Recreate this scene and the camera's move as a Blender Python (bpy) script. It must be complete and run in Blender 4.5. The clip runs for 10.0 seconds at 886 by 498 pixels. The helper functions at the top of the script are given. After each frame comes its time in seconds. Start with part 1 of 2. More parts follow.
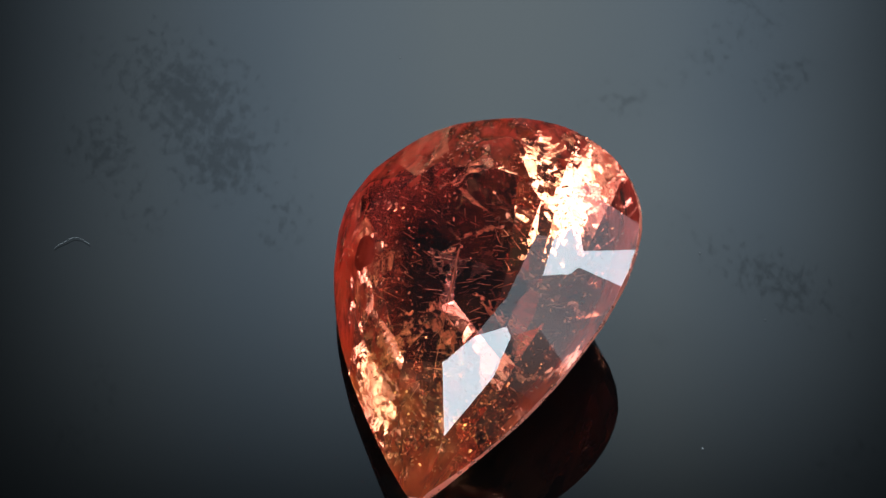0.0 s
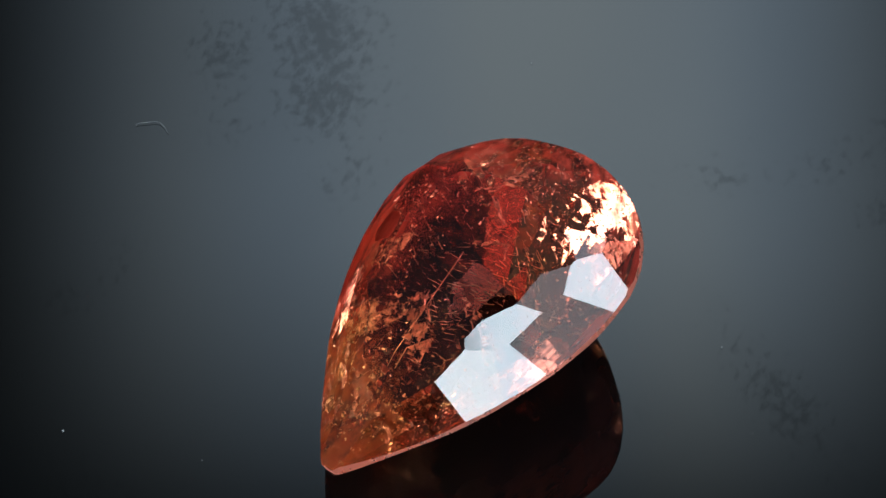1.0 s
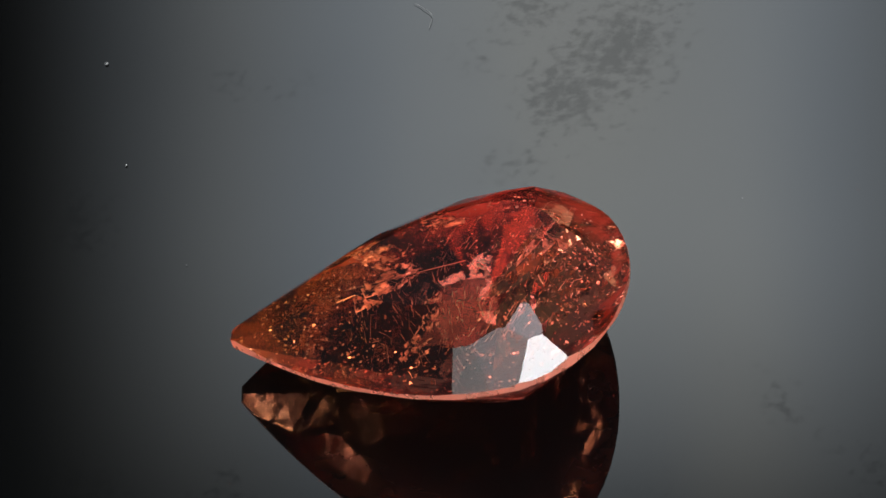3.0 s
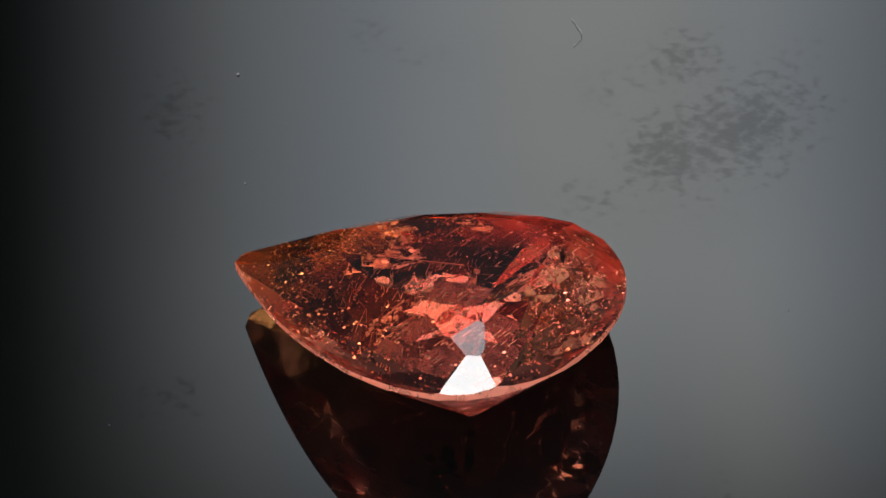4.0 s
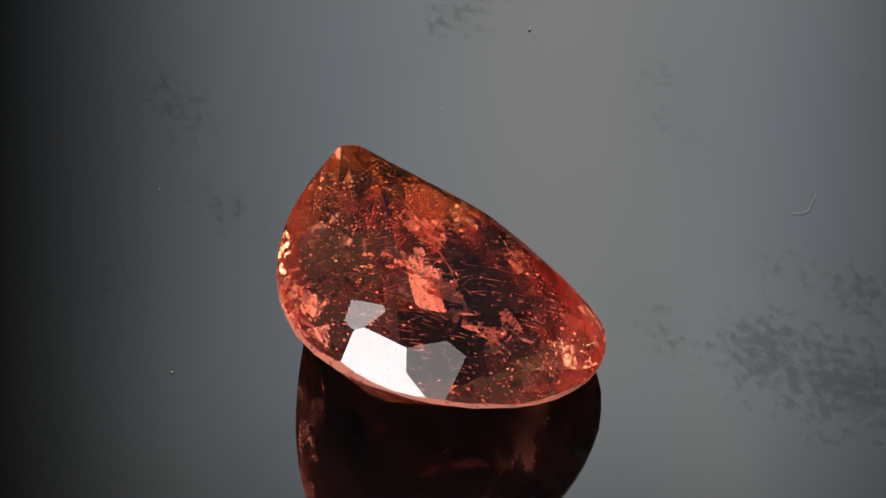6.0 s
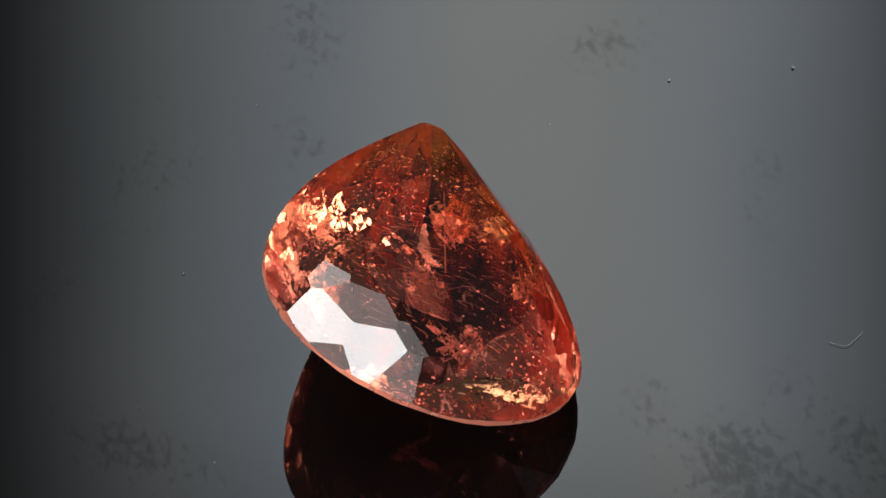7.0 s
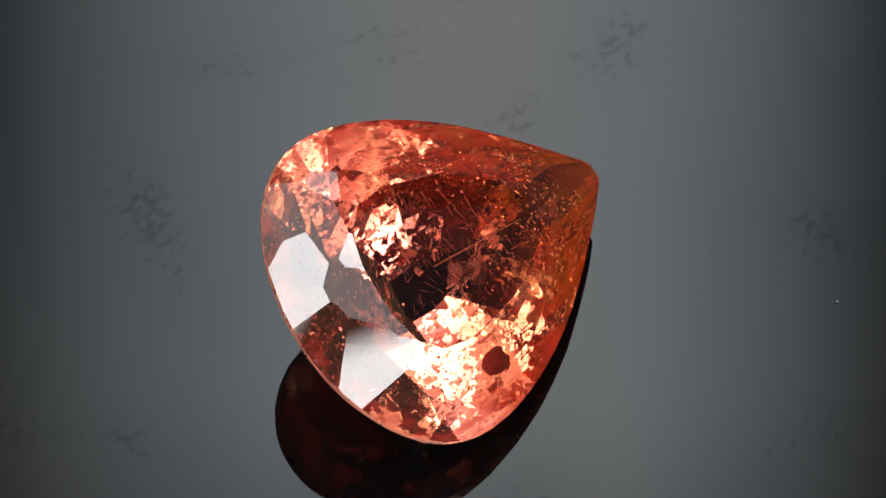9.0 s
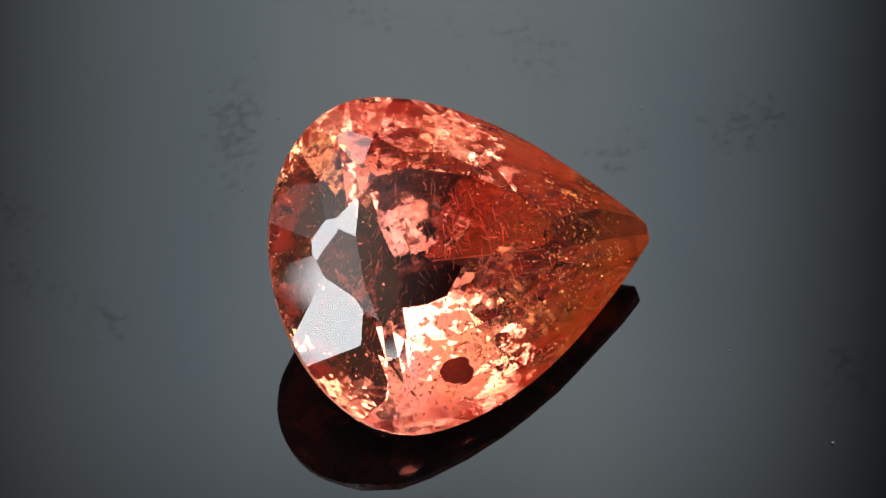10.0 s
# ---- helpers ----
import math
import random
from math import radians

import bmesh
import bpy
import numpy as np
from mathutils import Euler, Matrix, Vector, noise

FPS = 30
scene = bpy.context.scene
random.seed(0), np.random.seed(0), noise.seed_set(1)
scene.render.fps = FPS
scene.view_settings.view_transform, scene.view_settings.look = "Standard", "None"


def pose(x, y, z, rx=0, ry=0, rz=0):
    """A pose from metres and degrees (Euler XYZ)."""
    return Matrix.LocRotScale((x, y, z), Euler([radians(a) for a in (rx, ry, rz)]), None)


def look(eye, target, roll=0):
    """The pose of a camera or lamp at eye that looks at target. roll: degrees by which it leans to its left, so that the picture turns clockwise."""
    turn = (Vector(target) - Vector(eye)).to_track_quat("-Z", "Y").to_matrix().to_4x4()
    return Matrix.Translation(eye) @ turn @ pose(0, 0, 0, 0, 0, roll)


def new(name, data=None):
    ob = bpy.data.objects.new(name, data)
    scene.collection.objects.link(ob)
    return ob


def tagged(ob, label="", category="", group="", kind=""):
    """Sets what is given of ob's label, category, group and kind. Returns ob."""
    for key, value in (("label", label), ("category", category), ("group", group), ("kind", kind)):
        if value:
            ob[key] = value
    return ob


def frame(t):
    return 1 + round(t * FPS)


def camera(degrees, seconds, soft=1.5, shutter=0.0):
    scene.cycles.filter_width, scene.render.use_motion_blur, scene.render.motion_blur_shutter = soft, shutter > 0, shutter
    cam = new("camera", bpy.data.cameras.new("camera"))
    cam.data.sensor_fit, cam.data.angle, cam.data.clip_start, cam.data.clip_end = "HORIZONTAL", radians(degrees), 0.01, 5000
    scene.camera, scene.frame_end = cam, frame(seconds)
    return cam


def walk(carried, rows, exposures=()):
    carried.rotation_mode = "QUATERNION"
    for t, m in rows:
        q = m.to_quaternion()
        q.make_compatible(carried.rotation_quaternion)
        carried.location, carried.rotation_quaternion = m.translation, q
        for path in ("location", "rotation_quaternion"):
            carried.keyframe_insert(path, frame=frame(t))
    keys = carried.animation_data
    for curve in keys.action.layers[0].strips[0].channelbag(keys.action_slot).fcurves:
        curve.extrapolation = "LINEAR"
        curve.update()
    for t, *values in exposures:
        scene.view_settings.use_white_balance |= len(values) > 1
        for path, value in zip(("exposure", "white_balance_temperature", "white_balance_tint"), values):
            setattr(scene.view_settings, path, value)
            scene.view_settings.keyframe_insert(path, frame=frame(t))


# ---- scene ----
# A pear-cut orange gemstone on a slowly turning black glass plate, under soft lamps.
S = 0.082                      # camera distance from the plate; makes the stone 12 mm long
TURN = -23.826                 # degrees per second of the plate
SECONDS = 10.0
LEAN = pose(0, 0, 0, 1.39, 0.12, 0)   # the plate lies a little askew on its turning axis

# ---- camera: stands still ----
PITCH = radians(57.246)
AIM = (-0.0025 * S, 0.0368 * S, 0.0)
EYE = (AIM[0], AIM[1] - S * math.cos(PITCH), S * math.sin(PITCH))
cam = camera(19.1, SECONDS, soft=1.5)
STAND = look(EYE, AIM, 0.313)
walk(cam, [(0.0, STAND), (SECONDS, STAND)],
     exposures=[(0.0, -0.25, 5500, 1), (1.0, -0.12, 5600, 2), (2.0, -0.08, 6150, 7), (2.6, 0.14, 6350, 8), (4.0, 0.26, 6500, 10), (5.5, 0.3, 6500, 10),
                (7.0, 0.08, 6500, 10), (8.5, 0.0, 6500, 10), (10.0, -0.12, 6200, 5)])

# ---- world: a dim dark room ----
world = bpy.data.worlds.new("room_air")
scene.world = world
world.use_nodes = True
world.node_tree.nodes["Background"].inputs[0].default_value = (0.5, 0.56, 0.62, 1)
world.node_tree.nodes["Background"].inputs[1].default_value = 0.12


# ---- materials ----
def material(name):
    m = bpy.data.materials.new(name)
    m.use_nodes = True
    t = m.node_tree
    return m, t, t.nodes, t.links, t.nodes["Principled BSDF"]


def put(tree, kind, **values):
    n = tree.nodes.new(kind)
    for key, value in values.items():
        if key in n.inputs:
            n.inputs[key].default_value = value
    return n


def ramp(tree, stops):
    n = tree.nodes.new("ShaderNodeValToRGB")
    while len(n.color_ramp.elements) < len(stops):
        n.color_ramp.elements.new(0.5)
    for e, (p, c) in zip(n.color_ramp.elements, stops):
        e.position, e.color = p, (*c, 1) if len(c) == 3 else c
    return n


def math_node(tree, op, a, b=0.0, clamp=False):
    n = tree.nodes.new("ShaderNodeMath")
    n.operation, n.use_clamp = op, clamp
    for i, v in enumerate((a, b)):
        if isinstance(v, (int, float)):
            n.inputs[i].default_value = v
        else:
            tree.links.new(v, n.inputs[i])
    return n.outputs[0]


def plain(name, colour, rough, metal=0.0):
    m, t, n, l, b = material(name)
    co = n.new("ShaderNodeTexCoord")
    tex = put(t, "ShaderNodeTexNoise", Scale=900.0, Detail=4.0)
    l.new(co.outputs["Object"], tex.inputs["Vector"])
    r = ramp(t, [(0.3, [c * 0.75 for c in colour]), (0.7, [min(1, c * 1.15) for c in colour])])
    l.new(tex.outputs["Fac"], r.inputs["Fac"])
    l.new(r.outputs["Color"], b.inputs["Base Color"])
    b.inputs["Roughness"].default_value, b.inputs["Metallic"].default_value = rough, metal
    return m


def crystal_colour(tree):
    """Colour zones of the crystal: golden towards the tip, red along the sides, peach at the round end."""
    n, l = tree.nodes, tree.links
    co = n.new("ShaderNodeTexCoord")
    sep = n.new("ShaderNodeSeparateXYZ")
    l.new(co.outputs["Object"], sep.inputs[0])
    big = put(tree, "ShaderNodeTexNoise", Scale=260.0, Detail=3.0, Roughness=0.55)
    l.new(co.outputs["Object"], big.inputs["Vector"])
    run = math_node(tree, "MULTIPLY", sep.outputs[0], 55.0)
    f = math_node(tree, "ADD", math_node(tree, "MULTIPLY", big.outputs["Fac"], 1.15), math_node(tree, "SUBTRACT", run, 0.18))
    r = ramp(tree, [(0.12, (1.0, 0.29, 0.235)), (0.34, (1.0, 0.24, 0.175)), (0.50, (1.0, 0.205, 0.115)), (0.66, (1.0, 0.29, 0.12)), (0.90, (0.86, 0.41, 0.10))])
    l.new(f, r.inputs["Fac"])
    return co, r.outputs["Color"]


def gem_material():
    """Clear orange-red crystal."""
    m, t, n, l, b = material("orange_crystal")
    co, colour = crystal_colour(t)
    l.new(colour, b.inputs["Base Color"])
    b.inputs["Transmission Weight"].default_value = 1.0
    b.inputs["IOR"].default_value = 1.7
    b.inputs["Roughness"].default_value = 0.0
    wob = put(t, "ShaderNodeTexNoise", Scale=700.0, Detail=2.0)
    l.new(co.outputs["Object"], wob.inputs["Vector"])
    bump = put(t, "ShaderNodeBump", Strength=0.006, Distance=0.0001)
    l.new(wob.outputs["Fac"], bump.inputs["Height"])
    l.new(bump.outputs["Normal"], b.inputs["Normal"])
    return m


def pavilion_material():
    """The same crystal on its coarser polished underside; milky, fissured patches stand in for inner glow."""
    m, t, n, l, b = material("milky_glow_crystal")
    co, colour = crystal_colour(t)
    l.new(colour, b.inputs["Base Color"])
    b.inputs["IOR"].default_value = 1.7
    streak = n.new("ShaderNodeMapping")
    streak.inputs["Rotation"].default_value = (0.3, 0.5, 0.7)
    streak.inputs["Scale"].default_value = (0.6, 1.8, 1.0)
    l.new(co.outputs["Object"], streak.inputs["Vector"])
    # diffuse patches in place of light scattered inside the stone
    milk_glow = put(t, "ShaderNodeTexNoise", Scale=700.0, Detail=5.0, Roughness=0.6)
    l.new(streak.outputs["Vector"], milk_glow.inputs["Vector"])
    r = ramp(t, [(0.40, (0.97,) * 3), (0.56, (0.22,) * 3)])
    l.new(milk_glow.outputs["Fac"], r.inputs["Fac"])
    # the stand-in glow keeps to a cloudy rim round a clear, darker core
    sep = n.new("ShaderNodeSeparateXYZ")
    l.new(co.outputs["Object"], sep.inputs[0])
    rim = n.new("ShaderNodeMapRange")
    rim.interpolation_type = "SMOOTHSTEP"
    for i, v in ((1, -0.028 * S), (2, -0.007 * S), (3, 0.0), (4, 1.0)):
        rim.inputs[i].default_value = v
    l.new(sep.outputs[2], rim.inputs[0])
    tip = n.new("ShaderNodeMapRange")
    tip.interpolation_type = "SMOOTHSTEP"
    for i, v in ((1, 0.035 * S), (2, 0.085 * S), (3, 1.0), (4, 0.35)):
        tip.inputs[i].default_value = v
    l.new(sep.outputs[0], tip.inputs[0])
    cloud = math_node(t, "MULTIPLY", math_node(t, "SUBTRACT", 1.0, r.outputs["Color"]), rim.outputs[0])
    cloud = math_node(t, "MULTIPLY", cloud, tip.outputs[0])
    l.new(math_node(t, "SUBTRACT", 1.0, cloud), b.inputs["Transmission Weight"])
    geo = n.new("ShaderNodeNewGeometry")
    way = geo.outputs["Normal"]
    for scale, tilt in ((600.0, 0.028), (2600.0, 0.020)):
        chip = put(t, "ShaderNodeTexVoronoi", Scale=scale)
        l.new(co.outputs["Object"], chip.inputs["Vector"])
        lean = n.new("ShaderNodeVectorMath")
        lean.operation = "MULTIPLY_ADD"
        lean.inputs[1].default_value = (2 * tilt,) * 3
        lean.inputs[2].default_value = (-tilt,) * 3
        l.new(chip.outputs["Color"], lean.inputs[0])
        add = n.new("ShaderNodeVectorMath")
        add.operation = "ADD"
        l.new(way, add.inputs[0])
        l.new(lean.outputs[0], add.inputs[1])
        way = add.outputs[0]
    unit = n.new("ShaderNodeVectorMath")
    unit.operation = "NORMALIZE"
    l.new(way, unit.inputs[0])
    l.new(unit.outputs[0], b.inputs["Normal"])
    b.inputs["Roughness"].default_value = 0.03
    return m


def girdle_material():
    m, t, n, l, b = material("bruted_girdle")
    b.inputs["Base Color"].default_value = (0.92, 0.30, 0.20, 1)
    b.inputs["Transmission Weight"].default_value = 0.72
    b.inputs["IOR"].default_value = 1.7
    co = n.new("ShaderNodeTexCoord")
    tex = put(t, "ShaderNodeTexNoise", Scale=2500.0, Detail=5.0)
    l.new(co.outputs["Object"], tex.inputs["Vector"])
    r = ramp(t, [(0.3, (0.15,) * 3), (0.7, (0.5,) * 3)])
    l.new(tex.outputs["Fac"], r.inputs["Fac"])
    l.new(r.outputs["Color"], b.inputs["Roughness"])
    return m


def plate_material():
    """Black glass with greasy smudges: finger marks in a few places, faint wiping elsewhere."""
    m, t, n, l, b = material("black_glass")
    b.inputs["Base Color"].default_value = (0.0008, 0.0009, 0.001, 1)
    b.inputs["IOR"].default_value = 1.5
    co = n.new("ShaderNodeTexCoord")

    def blot(x, y, size, sx=1.0, sy=1.0, turn=0.0):
        mp = n.new("ShaderNodeMapping")
        mp.vector_type = "TEXTURE"
        mp.inputs["Location"].default_value = (x * S, y * S, 0)
        mp.inputs["Rotation"].default_value = (0, 0, radians(turn))
        mp.inputs["Scale"].default_value = (size * S * sx, size * S * sy, 1)
        l.new(co.outputs["Object"], mp.inputs["Vector"])
        g = n.new("ShaderNodeTexGradient")
        g.gradient_type = "SPHERICAL"
        l.new(mp.outputs["Vector"], g.inputs["Vector"])
        return g.outputs["Fac"]

    total = None
    for args in BLOTS:
        f = blot(*args[:-1])
        f = math_node(t, "MULTIPLY", f, args[-1])
        total = f if total is None else math_node(t, "MAXIMUM", total, f)
    speck = put(t, "ShaderNodeTexNoise", Scale=3400.0, Detail=2.0, Roughness=0.55)
    stretch = n.new("ShaderNodeMapping")
    stretch.inputs["Rotation"].default_value = (0, 0, 0.6)
    stretch.inputs["Scale"].default_value = (1.0, 0.7, 1.0)
    l.new(co.outputs["Object"], stretch.inputs["Vector"])
    l.new(stretch.outputs["Vector"], speck.inputs["Vector"])
    cloud = put(t, "ShaderNodeTexNoise", Scale=330.0, Detail=3.0)
    l.new(co.outputs["Object"], cloud.inputs["Vector"])
    grain = math_node(t, "ADD", speck.outputs["Fac"], math_node(t, "MULTIPLY", cloud.outputs["Fac"], 0.5))
    cut = math_node(t, "SUBTRACT", 1.08, math_node(t, "MULTIPLY", total, 0.62))
    mark = math_node(t, "MULTIPLY", math_node(t, "SUBTRACT", grain, cut), 4.5, True)
    haze = math_node(t, "MULTIPLY", math_node(t, "MULTIPLY", total, cloud.outputs["Fac"]), 0.10)
    rough = math_node(t, "ADD", math_node(t, "ADD", math_node(t, "MULTIPLY", mark, 0.05), haze), 0.012)
    l.new(rough, b.inputs["Roughness"])
    dull = math_node(t, "ADD", math_node(t, "MULTIPLY", mark, 0.24), math_node(t, "MULTIPLY", haze, 1.2), True)
    l.new(math_node(t, "MULTIPLY", math_node(t, "SUBTRACT", 1.0, dull), 0.5), b.inputs["Specular IOR Level"])
    return m


def lamp_material(name, colour, cool, strength, soft, least=0.0):
    """A lit diffusion cloth: brightest in the middle, falling off to its hems."""
    m, t, n, l, b = material(name)
    n.remove(b)
    e = put(t, "ShaderNodeEmission")
    co = n.new("ShaderNodeTexCoord")
    sep = n.new("ShaderNodeSeparateXYZ")
    l.new(co.outputs["Generated"], sep.inputs[0])

    def hem(axis, start, end):
        s = n.new("ShaderNodeMapRange")
        s.interpolation_type = "SMOOTHSTEP"
        for i, v in ((1, start), (2, end), (3, 0.0), (4, 1.0)):
            s.inputs[i].default_value = v
        l.new(sep.outputs[axis], s.inputs[0])
        return s.outputs[0]

    fac = 1.0
    for axis, (low, high) in enumerate(soft):
        fac = math_node(t, "MULTIPLY", fac, math_node(t, "MULTIPLY", hem(axis, 0.0, low), hem(axis, 1.0, 1.0 - high)))
    fac = math_node(t, "ADD", math_node(t, "MULTIPLY", fac, 1.0 - least), least)
    wide = n.new("ShaderNodeMapping")
    wide.inputs["Scale"].default_value = (3.4, 0.7, 1.0)
    l.new(co.outputs["Generated"], wide.inputs["Vector"])
    tex = put(t, "ShaderNodeTexNoise", Scale=1.0, Detail=1.0)
    l.new(wide.outputs["Vector"], tex.inputs["Vector"])
    fac = math_node(t, "MULTIPLY", fac, math_node(t, "ADD", math_node(t, "MULTIPLY", tex.outputs["Fac"], 0.34), 0.83))
    tone = ramp(t, [(0.36, cool), (0.58, colour)])
    l.new(tex.outputs["Fac"], tone.inputs["Fac"])
    l.new(tone.outputs["Color"], e.inputs["Color"])
    l.new(math_node(t, "MULTIPLY", fac, strength), e.inputs["Strength"])
    l.new(e.outputs[0], n["Material Output"].inputs["Surface"])
    return m


def inclusion_material(name, colour, rough, clear):
    """Fine fissures and fibres in the crystal: broken, pale and glittering."""
    m, t, n, l, b = material(name)
    b.inputs["Base Color"].default_value = (*colour, 1)
    b.inputs["Roughness"].default_value = rough
    b.inputs["Metallic"].default_value = 0.6
    co = n.new("ShaderNodeTexCoord")
    tex = put(t, "ShaderNodeTexNoise", Scale=2600.0, Detail=5.0, Roughness=0.7)
    l.new(co.outputs["Object"], tex.inputs["Vector"])
    r = ramp(t, [(clear - 0.06, (0,) * 3), (clear + 0.06, (1,) * 3)])
    l.new(tex.outputs["Fac"], r.inputs["Fac"])
    tr = n.new("ShaderNodeBsdfTransparent")
    mix = n.new("ShaderNodeMixShader")
    l.new(r.outputs["Color"], mix.inputs[0])
    l.new(tr.outputs[0], mix.inputs[1])
    l.new(b.outputs[0], mix.inputs[2])
    l.new(mix.outputs[0], n["Material Output"].inputs["Surface"])
    return m


# smudges on the plate: x, y, size, stretch x, stretch y, turn, weight
BLOTS = [(-0.102, 0.104, 0.064, 1.3, 0.8, 130, 0.95), (-0.085, 0.080, 0.048, 1.0, 0.8, 0, 0.9), (-0.133, 0.080, 0.048, 1.0, 0.7, 100, 0.85),
         (-0.063, 0.048, 0.032, 1.3, 0.7, 70, 0.68), (-0.115, 0.045, 0.035, 1, 1, 0, 0.5), (-0.125, -0.02, 0.045, 0.6, 1.3, 0, 0.48),
         (0.098, 0.128, 0.065, 1.3, 0.5, 40, 0.68), (0.131, 0.115, 0.045, 1.2, 0.5, 25, 0.62), (0.125, 0.022, 0.060, 1.4, 0.45, -30, 0.75),
         (0.072, 0.106, 0.045, 1.3, 0.45, 20, 0.6), (0.143, -0.05, 0.05, 1.3, 0.5, 30, 0.55), (0.080, -0.003, 0.03, 1.0, 0.6, 0, 0.5),
         (0.024, -0.15, 0.07, 1.3, 0.5, 60, 0.6), (0.034, -0.101, 0.045, 1.2, 0.5, 100, 0.6), (0.1, -0.1, 0.08, 1.5, 0.5, 50, 0.55),
         (-0.092, -0.121, 0.07, 1.2, 0.5, 20, 0.58), (-0.138, -0.047, 0.06, 1.2, 0.5, 60, 0.52)]

CRYSTAL, GIRDLE, MILKY_GLOW, GLASS = gem_material(), girdle_material(), pavilion_material(), plate_material()
NEEDLE = inclusion_material("pale_needle", (1.0, 0.84, 0.7), 0.2, 0.35)
VEIL = inclusion_material("healed_fissure", (0.95, 0.72, 0.58), 0.3, 0.52)
RUST = plain("rusty_inclusion", (0.30, 0.055, 0.03), 0.6)
LINT = plain("pale_lint", (0.15, 0.155, 0.155), 0.9)
DUST = plain("grey_dust", (0.17, 0.175, 0.175), 0.9)
HOUSING = plain("black_lamp_cloth", (0.02, 0.02, 0.022), 0.8)
TABLE = plain("dark_table", (0.025, 0.025, 0.027), 0.7)
KEY = lamp_material("key_diffuser", (1.0, 0.985, 0.97), (0.94, 0.97, 1.0), 11.8, ((0.05, 0.05), (0.07, 0.07)))
BACK = lamp_material("back_diffuser", (0.97, 1.0, 0.98), (0.82, 0.91, 1.0), 3.5, ((0.34, 0.435), (0.32, 0.40)), 0.012)


# ---- mesh helpers ----
def part(name, bm, mat, parent=None, label=""):
    me = bpy.data.meshes.new(name)
    bm.to_mesh(me)
    bm.free()
    for one in (mat if isinstance(mat, (list, tuple)) else [mat]):
        me.materials.append(one)
    ob = new(name, me)
    if parent is not None:
        ob.parent = parent
    return tagged(ob, label)


def slab(bm, sx, sy, z0, z1, bevel=0.0):
    made = bmesh.ops.create_cube(bm, size=1.0)["verts"]
    for v in made:
        v.co = Vector((v.co.x * sx, v.co.y * sy, z0 if v.co.z < 0 else z1))
    if bevel:
        edges = {e for v in made for e in v.link_edges}
        bmesh.ops.bevel(bm, geom=list(edges), offset=bevel, segments=2, affect="EDGES", profile=0.5)


# ---- the table under the turning plate ----
bm = bmesh.new()
slab(bm, 1.6, 1.6, -0.06, -0.012, 0.004)
tagged(part("ground", bm, TABLE), "dark matt table top under the turning plate", "table top", kind="structure")


def lathe(profile, n=96):
    bm = bmesh.new()
    rings = []
    for r, z in profile:
        rings.append([bm.verts.new((r * math.cos(2 * math.pi * i / n), r * math.sin(2 * math.pi * i / n), z)) for i in range(n)])
    for a, b in zip(rings, rings[1:]):
        for i in range(n):
            bm.faces.new((a[i], a[(i + 1) % n], b[(i + 1) % n], b[i]))
    bm.faces.new(rings[0][::-1])
    bm.faces.new(rings[-1])
    bmesh.ops.recalc_face_normals(bm, faces=bm.faces)
    return bm


def turning_plate():
    thing = tagged(new("turntable"), "round polished black glass plate with greasy smudges", "turntable")
    top = part("plate", lathe([(0.0585, -0.004), (0.06, -0.0034), (0.06, -0.0006), (0.0594, 0.0)]), GLASS, thing, "smudged black glass top")
    top.matrix_local = LEAN
    part("base", lathe([(0.05, -0.012), (0.052, -0.0115), (0.052, -0.0072), (0.05, -0.0068)]), TABLE, thing, "dark base ring")
    part("hub", lathe([(0.012, -0.0068), (0.012, -0.0042)], 48), TABLE, thing, "dark hub under the glass")
    return thing


PLATE = turning_plate()


# ---- lamps ----
def softbox(name, eye, target, width, height, mat, label):
    thing = tagged(new(name), label, "softbox")
    thing.matrix_basis = look(eye, target)
    bpy.context.view_layer.update()
    bm = bmesh.new()
    slab(bm, width, height, -0.001, 0.0)
    part("diffuser", bm, mat, thing, "glowing white cloth")
    bm = bmesh.new()
    front = [bm.verts.new((x * width / 2 * 1.04, y * height / 2 * 1.04, 0.002)) for x, y in ((-1, -1), (1, -1), (1, 1), (-1, 1))]
    back = [bm.verts.new((x * 0.02, y * 0.02, 0.09)) for x, y in ((-1, -1), (1, -1), (1, 1), (-1, 1))]
    for i in range(4):
        bm.faces.new((front[i], front[(i + 1) % 4], back[(i + 1) % 4], back[i]))
    bm.faces.new(front[::-1])
    bm.faces.new(back)
    bmesh.ops.recalc_face_normals(bm, faces=bm.faces)
    part("housing", bm, HOUSING, thing, "black cloth hood")
    return thing


def tube(bm, a, b, r, n=12):
    a, b = Vector(a), Vector(b)
    m = Matrix.LocRotScale((a + b) / 2, (b - a).to_track_quat("Z", "Y"), None)
    bmesh.ops.create_cone(bm, cap_ends=True, segments=n, radius1=r, radius2=r, depth=(b - a).length, matrix=m)


def stand(thing, x, y):
    """A pole with a foot on the table and an arm that carries the lamp."""
    hub = thing.matrix_world @ Vector((0, 0, 0.088))
    for name, runs in (("pole", [((x, y, -0.008), (x, y, hub.z + 0.03), 0.008)]), ("foot", [((x, y, -0.012), (x, y, -0.002), 0.06)]),
                       ("arm", [((x, y, hub.z), hub, 0.006)])):
        bm = bmesh.new()
        for a, b, r in runs:
            tube(bm, a, b, r, 24)
        ob = part(name, bm, HOUSING, thing)
        ob.matrix_parent_inverse = thing.matrix_world.inverted()


def aim(azimuth, elevation, distance):
    a, e = radians(azimuth), radians(elevation)
    return (distance * math.sin(a) * math.cos(e), distance * math.cos(a) * math.cos(e), distance * math.sin(e))


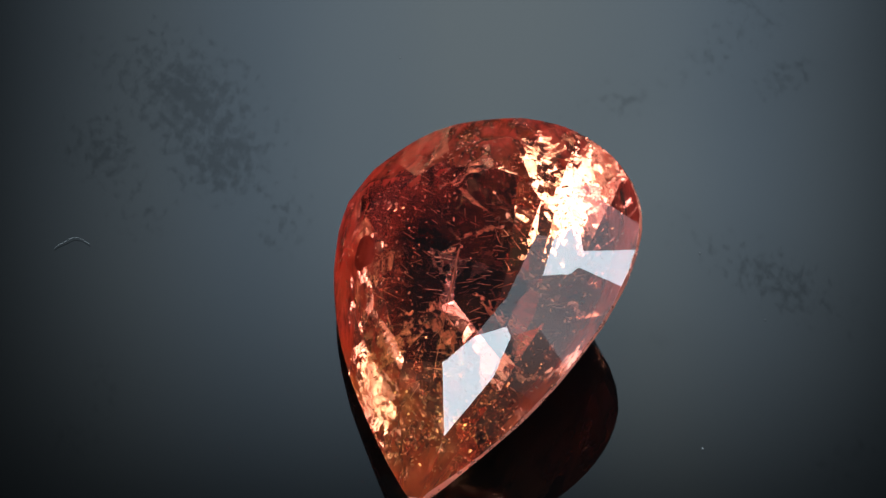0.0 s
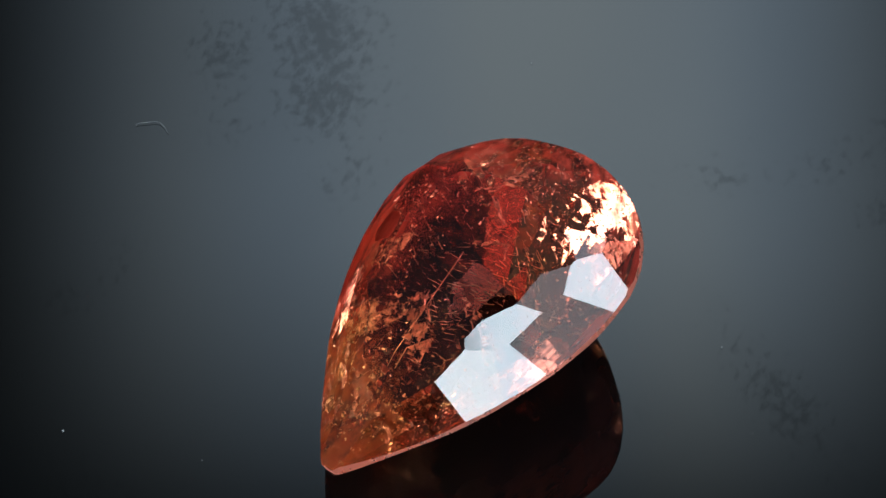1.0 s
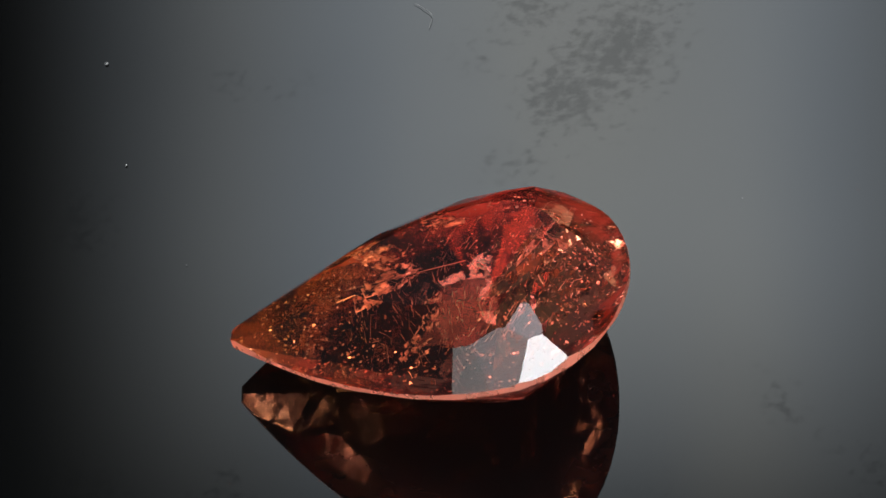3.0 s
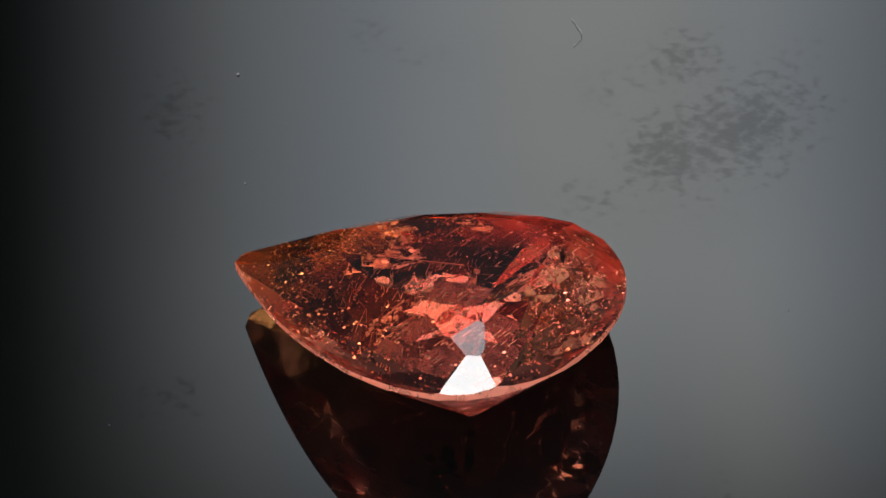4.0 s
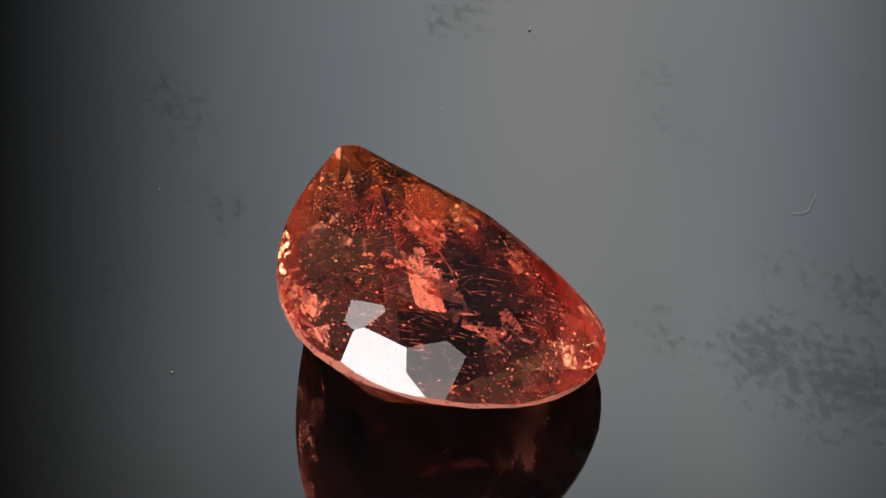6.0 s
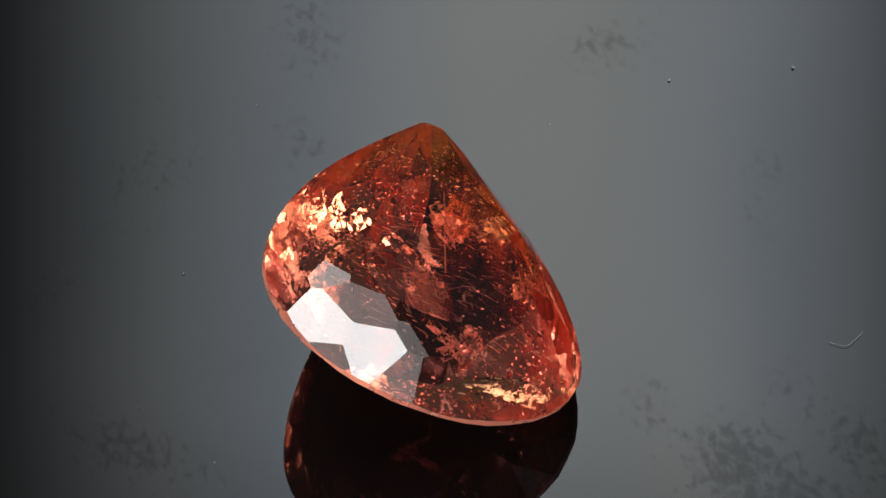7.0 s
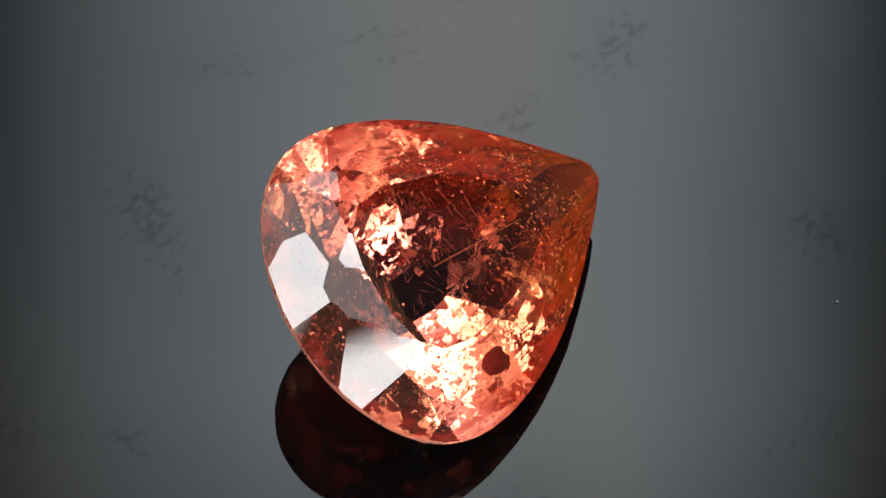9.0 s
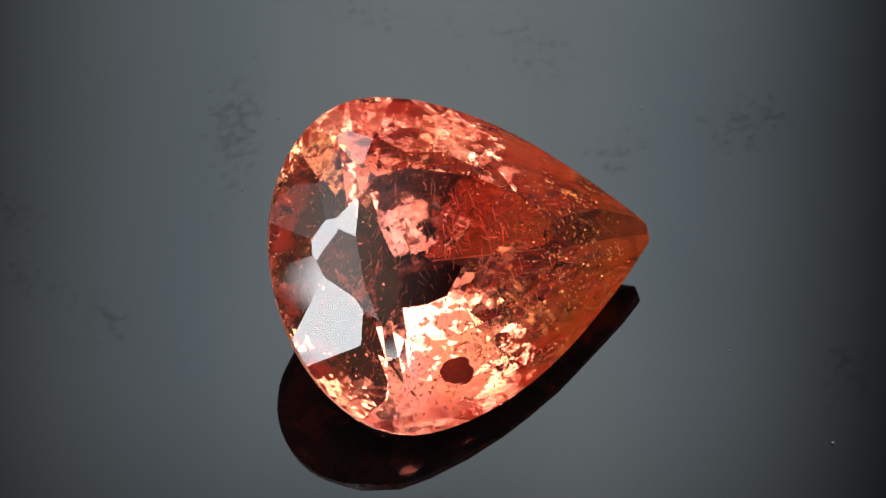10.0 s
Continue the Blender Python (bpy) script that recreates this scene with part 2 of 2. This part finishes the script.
key = softbox("key_softbox", aim(181.8, 85.2, 0.30), (0, 0, 0), 0.28, 0.066, KEY, "long bright strip lamp with a white diffuser")
side = softbox("side_softbox", aim(219.1, 50.6, 0.30), (0, 0, 0), 0.150, 0.094, KEY, "small bright lamp panel with a white diffuser")
front = softbox("front_softbox", aim(157.2, 38.6, 0.30), (0, 0, 0), 0.21, 0.083, KEY, "narrow bright lamp panel with a white diffuser")
back = softbox("back_softbox", aim(1.0, 54, 0.42), (0, 0, 0), 0.216, 0.222, BACK, "softbox with a dim bluish diffuser, mirrored in the plate")
stand(key, 0.42, -0.10)
stand(side, -0.34, -0.30)
stand(front, 0.30, -0.32)
stand(back, 0.36, 0.34)


# made-up overhead fill that brightens the body of the stone
FILL = lamp_material("fill_cloth", (1.0, 0.98, 0.96), (0.96, 0.98, 1.0), 1.85, ((0.15, 0.15), (0.15, 0.15)))


def fill_roof():
    """An unseen glowing cloth roof, added over the lamps as fill, on four poles."""
    thing = tagged(new("fill_light_roof"), "unseen white fill-light roof added over the table, glowing dimly", "light tent")
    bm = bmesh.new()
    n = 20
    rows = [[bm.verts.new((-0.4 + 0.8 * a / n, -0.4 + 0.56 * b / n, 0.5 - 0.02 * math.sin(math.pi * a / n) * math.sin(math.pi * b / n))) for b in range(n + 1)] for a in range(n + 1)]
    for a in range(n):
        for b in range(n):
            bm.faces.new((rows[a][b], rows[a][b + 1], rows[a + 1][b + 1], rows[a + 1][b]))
    part("roof", bm, FILL, thing, "added dimly glowing white fill cloth")
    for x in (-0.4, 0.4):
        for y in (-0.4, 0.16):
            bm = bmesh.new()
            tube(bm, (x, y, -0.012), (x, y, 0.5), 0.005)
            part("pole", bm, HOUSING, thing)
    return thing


fill_roof()


# ---- the stone: half spaces cut one after another, as a cutter grinds facets ----
A, B, W, POWER, CROWN, TIP = 0.0465, 0.1032, 0.1235, 1.856, 0.0158, 0.1005
# the cutter's settings, facet by facet round the crown: direction, slope, distance from the middle
GIRDLE_ROW = ((171.4, 40.0, 0.02949), (147.7, 38.0, 0.03065), (112.5, 42.4, 0.03966), (81.7, 36.6, 0.03602), (64.1, 38.0, 0.03812), (51.1, 37.7, 0.04114),
              (-170.7, 38.2, 0.02853), (-146.8, 35.0, 0.02882), (-118, 42, 0.03886), (-80, 38.5, 0.03764), (-64, 38, 0.03815), (-52, 38, 0.04098))
LOWER_ROW = ((186.7, 39.2, 0.02845), (157.7, 36.7, 0.02849), (151.6, 41.6, 0.03223), (89.7, 34.8, 0.03461), (70.6, 36.9, 0.03648), (57.5, 36.8, 0.03841), (52, 36, 0.04002),
             (-160.9, 33.2, 0.02596), (-141.1, 38.2, 0.03189), (-91, 34, 0.03403), (-71, 37, 0.03656), (-60, 39, 0.03971), (-47, 32, 0.0381))
UPPER_ROW = ((170.4, 26.0, 0.02374), (150.1, 28.7, 0.02583), (115.1, 23.6, 0.02734), (79.8, 25.3, 0.02885), (68.6, 28.2, 0.03115), (47, 24, 0.03185), (0, 19, 0.033),
             (-179.9, 21.5, 0.02166), (-153, 27.7, 0.02509), (-115, 23.5, 0.02724), (-82, 24.5, 0.02833), (-69, 28, 0.031), (-52, 25, 0.03173))
STAR_ROW = ((177.5, 20.5, 0.02195), (165.4, 18.8, 0.02161), (133, 16, 0.02254), (98.2, 17, 0.02396), (76.9, 16.5, 0.02415), (60, 16, 0.02537),
            (-165.1, 19.0, 0.02169), (-132.2, 17.4, 0.02318), (-98, 17, 0.02395), (-75, 17, 0.02453), (-60, 16, 0.02537))


def outline(n=400):
    """Half the pear outline from its tip to its round end, with the run along it and the outward normals."""
    u = np.linspace(1, 0, n)
    ang = math.pi / 2 + np.linspace(0, 1, n)[1:] * math.pi / 2
    p = np.concatenate([np.stack([B * u, W / 2 * (1 - u ** POWER)], 1), np.stack([A * np.cos(ang), W / 2 * np.sin(ang)], 1)])
    s = np.concatenate([[0], np.cumsum(np.hypot(*np.diff(p, axis=0).T))])
    t = np.gradient(p, axis=0)
    nn = np.stack([t[:, 1], -t[:, 0]], 1) / np.hypot(t[:, 0], t[:, 1])[:, None]
    nn *= np.sign((nn * p).sum(1))[:, None]
    return s / s[-1], p, nn


def facets():
    s, pts, nrm = outline()
    out = []

    def spot(f, side):
        p = Vector((np.interp(f, s, pts[:, 0]), side * np.interp(f, s, pts[:, 1])))
        q = Vector((np.interp(f, s, nrm[:, 0]), side * np.interp(f, s, nrm[:, 1]))).normalized()
        if f < 1e-6:
            q = Vector((1, 0))
        if f > 1 - 1e-6:
            q = Vector((-1, 0))
        return p, q

    def under(p, q, z, slope):
        a = radians(slope + rng.uniform(-1.5, 1.5))
        q = Matrix.Rotation(radians(rng.uniform(-3, 3)), 2) @ q
        out.append((Vector((p.x, p.y, z)), Vector((q.x * math.sin(a), q.y * math.sin(a), -math.cos(a))), 2))

    rng = random.Random(3)
    mains = (0.0, 0.2, 0.4, 0.6, 0.8, 1.0)
    thick = 0.003
    for side in (1, -1):
        for f in np.linspace(0.02, 1.0, 30):
            p, q = spot(f, side)
            out.append((p.to_3d(), q.to_3d(), 1))
        # a bulging underside in three rows
        for k, f in enumerate(mains):
            p, q = spot(f, side)
            if 0 < f < 1 or side > 0:
                under(p - q * 0.0075, q, -thick - 0.0060, 40)
                under(p - q * 0.030, q, -thick - 0.0275, 37)
            if k:
                f0 = mains[k - 1]
                for w in (0.25, 0.75):
                    p, q = spot(f0 + w * (f - f0), side)
                    under(p, q, -thick, 41.5)
                p, q = spot((f0 + f) / 2, side)
                under(p - q * 0.012, q, -thick - 0.0099, 39)
    for row in (GIRDLE_ROW, LOWER_ROW, UPPER_ROW, STAR_ROW):
        for turn, slope, far in row:
            a, e = radians(turn), radians(slope)
            no = Vector((math.cos(a) * math.sin(e), math.sin(a) * math.sin(e), math.cos(e)))
            out.append((no * far, no, 0))
    out.append((Vector((TIP, 0, 0)), Vector((1, 0, 0)), 1))
    out.append((Vector((0, 0, CROWN)), Vector((0, 0, 1)), 0))
    return out


LIE = pose(0, 0, 0, 0, 0, -104.013) @ pose(0, 0, 0, 0, 13.840, 0) @ pose(0, 0, 0, 24.559, 0, 0)
HIGH, SPOT = 0.04387, (0.01187, 0.01522)
UP = LEAN.to_3x3() @ Vector((0, 0, 1))
DOWN = LIE.to_3x3().transposed() @ -UP                       # towards the plate, in the stone's space
DEEP = UP.dot(Vector((SPOT[0], SPOT[1], HIGH)))              # from the stone's middle to the plate


def stone_mesh():
    bm = bmesh.new()
    bmesh.ops.create_cube(bm, size=0.4)
    cuts = facets()
    cuts.append((DOWN * DEEP, DOWN, 2))                      # the facet that it lies on
    for co, no, slot in cuts:
        got = bmesh.ops.bisect_plane(bm, geom=bm.verts[:] + bm.edges[:] + bm.faces[:], plane_co=co, plane_no=no, clear_outer=True, dist=1e-6)
        rim = [e for e in got["geom_cut"] if isinstance(e, bmesh.types.BMEdge) and len(e.link_faces) == 1]
        if rim:
            for f in bmesh.ops.edgenet_fill(bm, edges=rim)["faces"]:
                f.material_index = slot
    bmesh.ops.remove_doubles(bm, verts=bm.verts[:], dist=2e-5)
    bmesh.ops.scale(bm, verts=bm.verts[:], vec=(S, S, S))
    bmesh.ops.recalc_face_normals(bm, faces=bm.faces)
    return bm


def inside(p, margin):
    """Whether a place of the stone's space (in units of S) lies within all facets by a margin."""
    return all((Vector(p) - co).dot(no) < -margin for co, no, _ in CUTS)


CUTS = facets() + [(DOWN * DEEP, DOWN, 0)]


def gemstone():
    thing = tagged(new("gemstone"), "pear-cut orange-red faceted gemstone lying askew on black glass", "gemstone")
    rest = Matrix.Translation((0, 0, HIGH * S + 0.00001)) @ LIE
    stone = part("stone", stone_mesh(), [CRYSTAL, GIRDLE, MILKY_GLOW], thing, "clear orange-red crystal with brown and golden zones")
    stone.matrix_local = rest
    rng = random.Random(5)

    def place(margin):
        while True:
            p = (rng.uniform(-0.05, 0.1), rng.uniform(-0.065, 0.065), rng.uniform(-0.04, CROWN))
            if inside(p, margin):
                return Vector(p)

    # needles: thin six-sided splinters
    bm = bmesh.new()
    bmesh.ops.create_cone(bm, cap_ends=True, segments=5, radius1=0.5, radius2=0.18, depth=1.0)
    me = bpy.data.meshes.new("needle")
    bm.to_mesh(me)
    bm.free()
    me.materials.append(NEEDLE)
    sheaf = [(place(0.012), Vector((rng.gauss(0, 1), rng.gauss(0, 1), rng.gauss(0, 0.5))).normalized()) for _ in range(14)]
    made = 0
    while made < 220:
        core, way = rng.choice(sheaf)
        p = core + Vector((rng.gauss(0, 0.011), rng.gauss(0, 0.011), rng.gauss(0, 0.006)))
        d = (way + Vector((rng.gauss(0, 0.12), rng.gauss(0, 0.12), rng.gauss(0, 0.12)))).normalized()
        ln = rng.uniform(0.0015, 0.0075)
        if not (inside(p + d * ln / 2, 0.0015) and inside(p - d * ln / 2, 0.0015)):
            continue
        ob = new("needle", me)
        ob.parent = thing
        r = rng.uniform(0.00012, 0.00028) * S
        ob.matrix_local = rest @ Matrix.LocRotScale(p * S, d.to_track_quat("Z", "Y"), (r, r, ln * S))
        made += 1
    # a long golden thread and a dark spot
    ends = [Vector((0.010, -0.002, 0.004)), Vector((0.056, -0.002, -0.004))]
    ob = new("thread", me)
    ob.parent = thing
    tagged(ob, "long straight pale golden inner thread")
    ob.matrix_local = rest @ Matrix.LocRotScale((ends[0] + ends[1]) * S / 2, (ends[1] - ends[0]).to_track_quat("Z", "Y"), (0.0006 * S, 0.0006 * S, 0.0465 * S))
    bm = bmesh.new()
    bmesh.ops.create_icosphere(bm, subdivisions=3, radius=1.0)
    for v in bm.verts:
        v.co *= 1 + 0.4 * noise.noise(v.co * 1.3)
        v.co = Vector((0.0132 + v.co.x * 0.0064, -0.0405 + v.co.y * 0.0044, 0.0030 + v.co.z * 0.0030)) * S
    part("dark_spot", bm, RUST, thing, "dark reddish-brown inner spot").matrix_local = rest
    # healed fissures: crumpled thin sheets
    for i in range(7):
        p = place(0.008)
        d = Vector((rng.gauss(0, 1), rng.gauss(0, 1), rng.gauss(0, 0.8))).normalized().to_track_quat("Z", "Y").to_matrix()
        size, n = rng.uniform(0.014, 0.028), 14
        bm = bmesh.new()
        grid = {}
        for a in range(n):
            for b in range(n):
                x, y = a / (n - 1) - 0.5, b / (n - 1) - 0.5
                z = 0.16 * noise.noise(Vector((x * 3, y * 3, i * 7.0))) + 0.05 * noise.noise(Vector((x * 9, y * 9, i * 3.0)))
                c = p + d @ Vector((x, y * 0.6, z)) * size
                rim = 0.5 * (1 + 0.5 * noise.noise(Vector((math.atan2(y, x) * 1.5, i * 2.0, 0))))
                if inside(c, 0.0012) and math.hypot(x, y) < rim:
                    grid[a, b] = bm.verts.new(c * S)
        for a, b in grid:
            q = [grid.get(k) for k in ((a, b), (a + 1, b), (a + 1, b + 1), (a, b + 1))]
            if all(q):
                bm.faces.new(q)
        if len(bm.faces) > 4:
            part("fissure", bm, VEIL, thing, "pale crumpled inner fissure").matrix_local = rest
        else:
            bm.free()
    # tiny glittering flakes, too many to count
    bm = bmesh.new()
    for _ in range(1200):
        p = place(0.002)
        while math.hypot((p.x - 0.012) / 0.068, p.y / 0.060) < rng.uniform(0.3, 0.8):
            p = place(0.002)
        d = Vector((rng.gauss(0, 1), rng.gauss(0, 1), rng.gauss(0, 1))).normalized().to_track_quat("Z", "Y").to_matrix()
        r = rng.uniform(0.0002, 0.0009)
        vs = [bm.verts.new((p + d @ Vector((math.cos(a) * r * rng.uniform(0.4, 1.5), math.sin(a) * r * rng.uniform(0.3, 1), 0))) * S) for a in (0, 1.3, 2.6, 3.9, 5.2)]
        bm.faces.new(vs)
    tagged(part("flakes", bm, NEEDLE, thing, "tiny glittering inner flakes"), kind="stuff").matrix_local = rest
    return thing


GEM = gemstone()


# ---- lint and dust on the plate ----
def fibre():
    thing_bm = bmesh.new()
    pts = []
    for i in range(13):
        u = i / 12 - 0.5
        pts.append(Vector((u * 0.0011, 0.00022 - 0.0011 * u * u + 0.00004 * math.sin(u * 9), 0.00006 + 0.00012 * (0.25 - u * u))))
    r = 0.000009
    rings = []
    for p in pts:
        rings.append([thing_bm.verts.new(p + Vector((0, math.cos(k * 1.2566) * r, math.sin(k * 1.2566) * r))) for k in range(5)])
    for a, b in zip(rings, rings[1:]):
        for k in range(5):
            thing_bm.faces.new((a[k], a[(k + 1) % 5], b[(k + 1) % 5], b[k]))
    thing_bm.faces.new(rings[0])
    thing_bm.faces.new(rings[-1][::-1])
    bmesh.ops.recalc_face_normals(thing_bm, faces=thing_bm.faces)
    return tagged(part("lint_fibre", thing_bm, LINT), "short curled pale lint fibre on the black plate", "lint")


FIBRE = fibre()


def speck(x, y, size, seed):
    bm = bmesh.new()
    bmesh.ops.create_icosphere(bm, subdivisions=1, radius=size)
    for v in bm.verts:
        v.co *= 1 + 0.4 * noise.noise(v.co * (2 / size) + Vector((seed, 0, 0)))
    low = min(v.co.z for v in bm.verts)
    for v in bm.verts:
        v.co.z -= low
    return tagged(part("dust_speck", bm, DUST), "tiny pale grey dust speck on the black plate", "dust", "dust on the plate"), (x * S, y * S)


SPECKS = [speck(*a) for a in ((-0.1116, -0.0951, 0.000045, 1), (-0.1614, -0.0902, 0.00006, 2), (0.092, -0.048, 0.000035, 3), 
                                   (0.118, 0.006, 0.000022, 5), (0.095, 0.035, 0.000022, 6), (-0.02, 0.125, 0.000022, 7), (-0.06, -0.085, 0.000022, 8),
                                   (0.05, -0.12, 0.000022, 10))]


def motions():
    steps = [i * 0.5 for i in range(int(SECONDS * 2) + 1)]

    def carry(ob, base):
        walk(ob, [(t, pose(0, 0, 0, 0, 0, TURN * t) @ base) for t in steps])

    carry(PLATE, pose(0, 0, 0))
    carry(GEM, pose(SPOT[0] * S, SPOT[1] * S, 0))
    carry(FIBRE, LEAN @ pose(-0.1432 * S, 0.0365 * S, 0, 0, 0, 12))
    for ob, (x, y) in SPECKS:
        carry(ob, LEAN @ pose(x, y, 0))


motions()
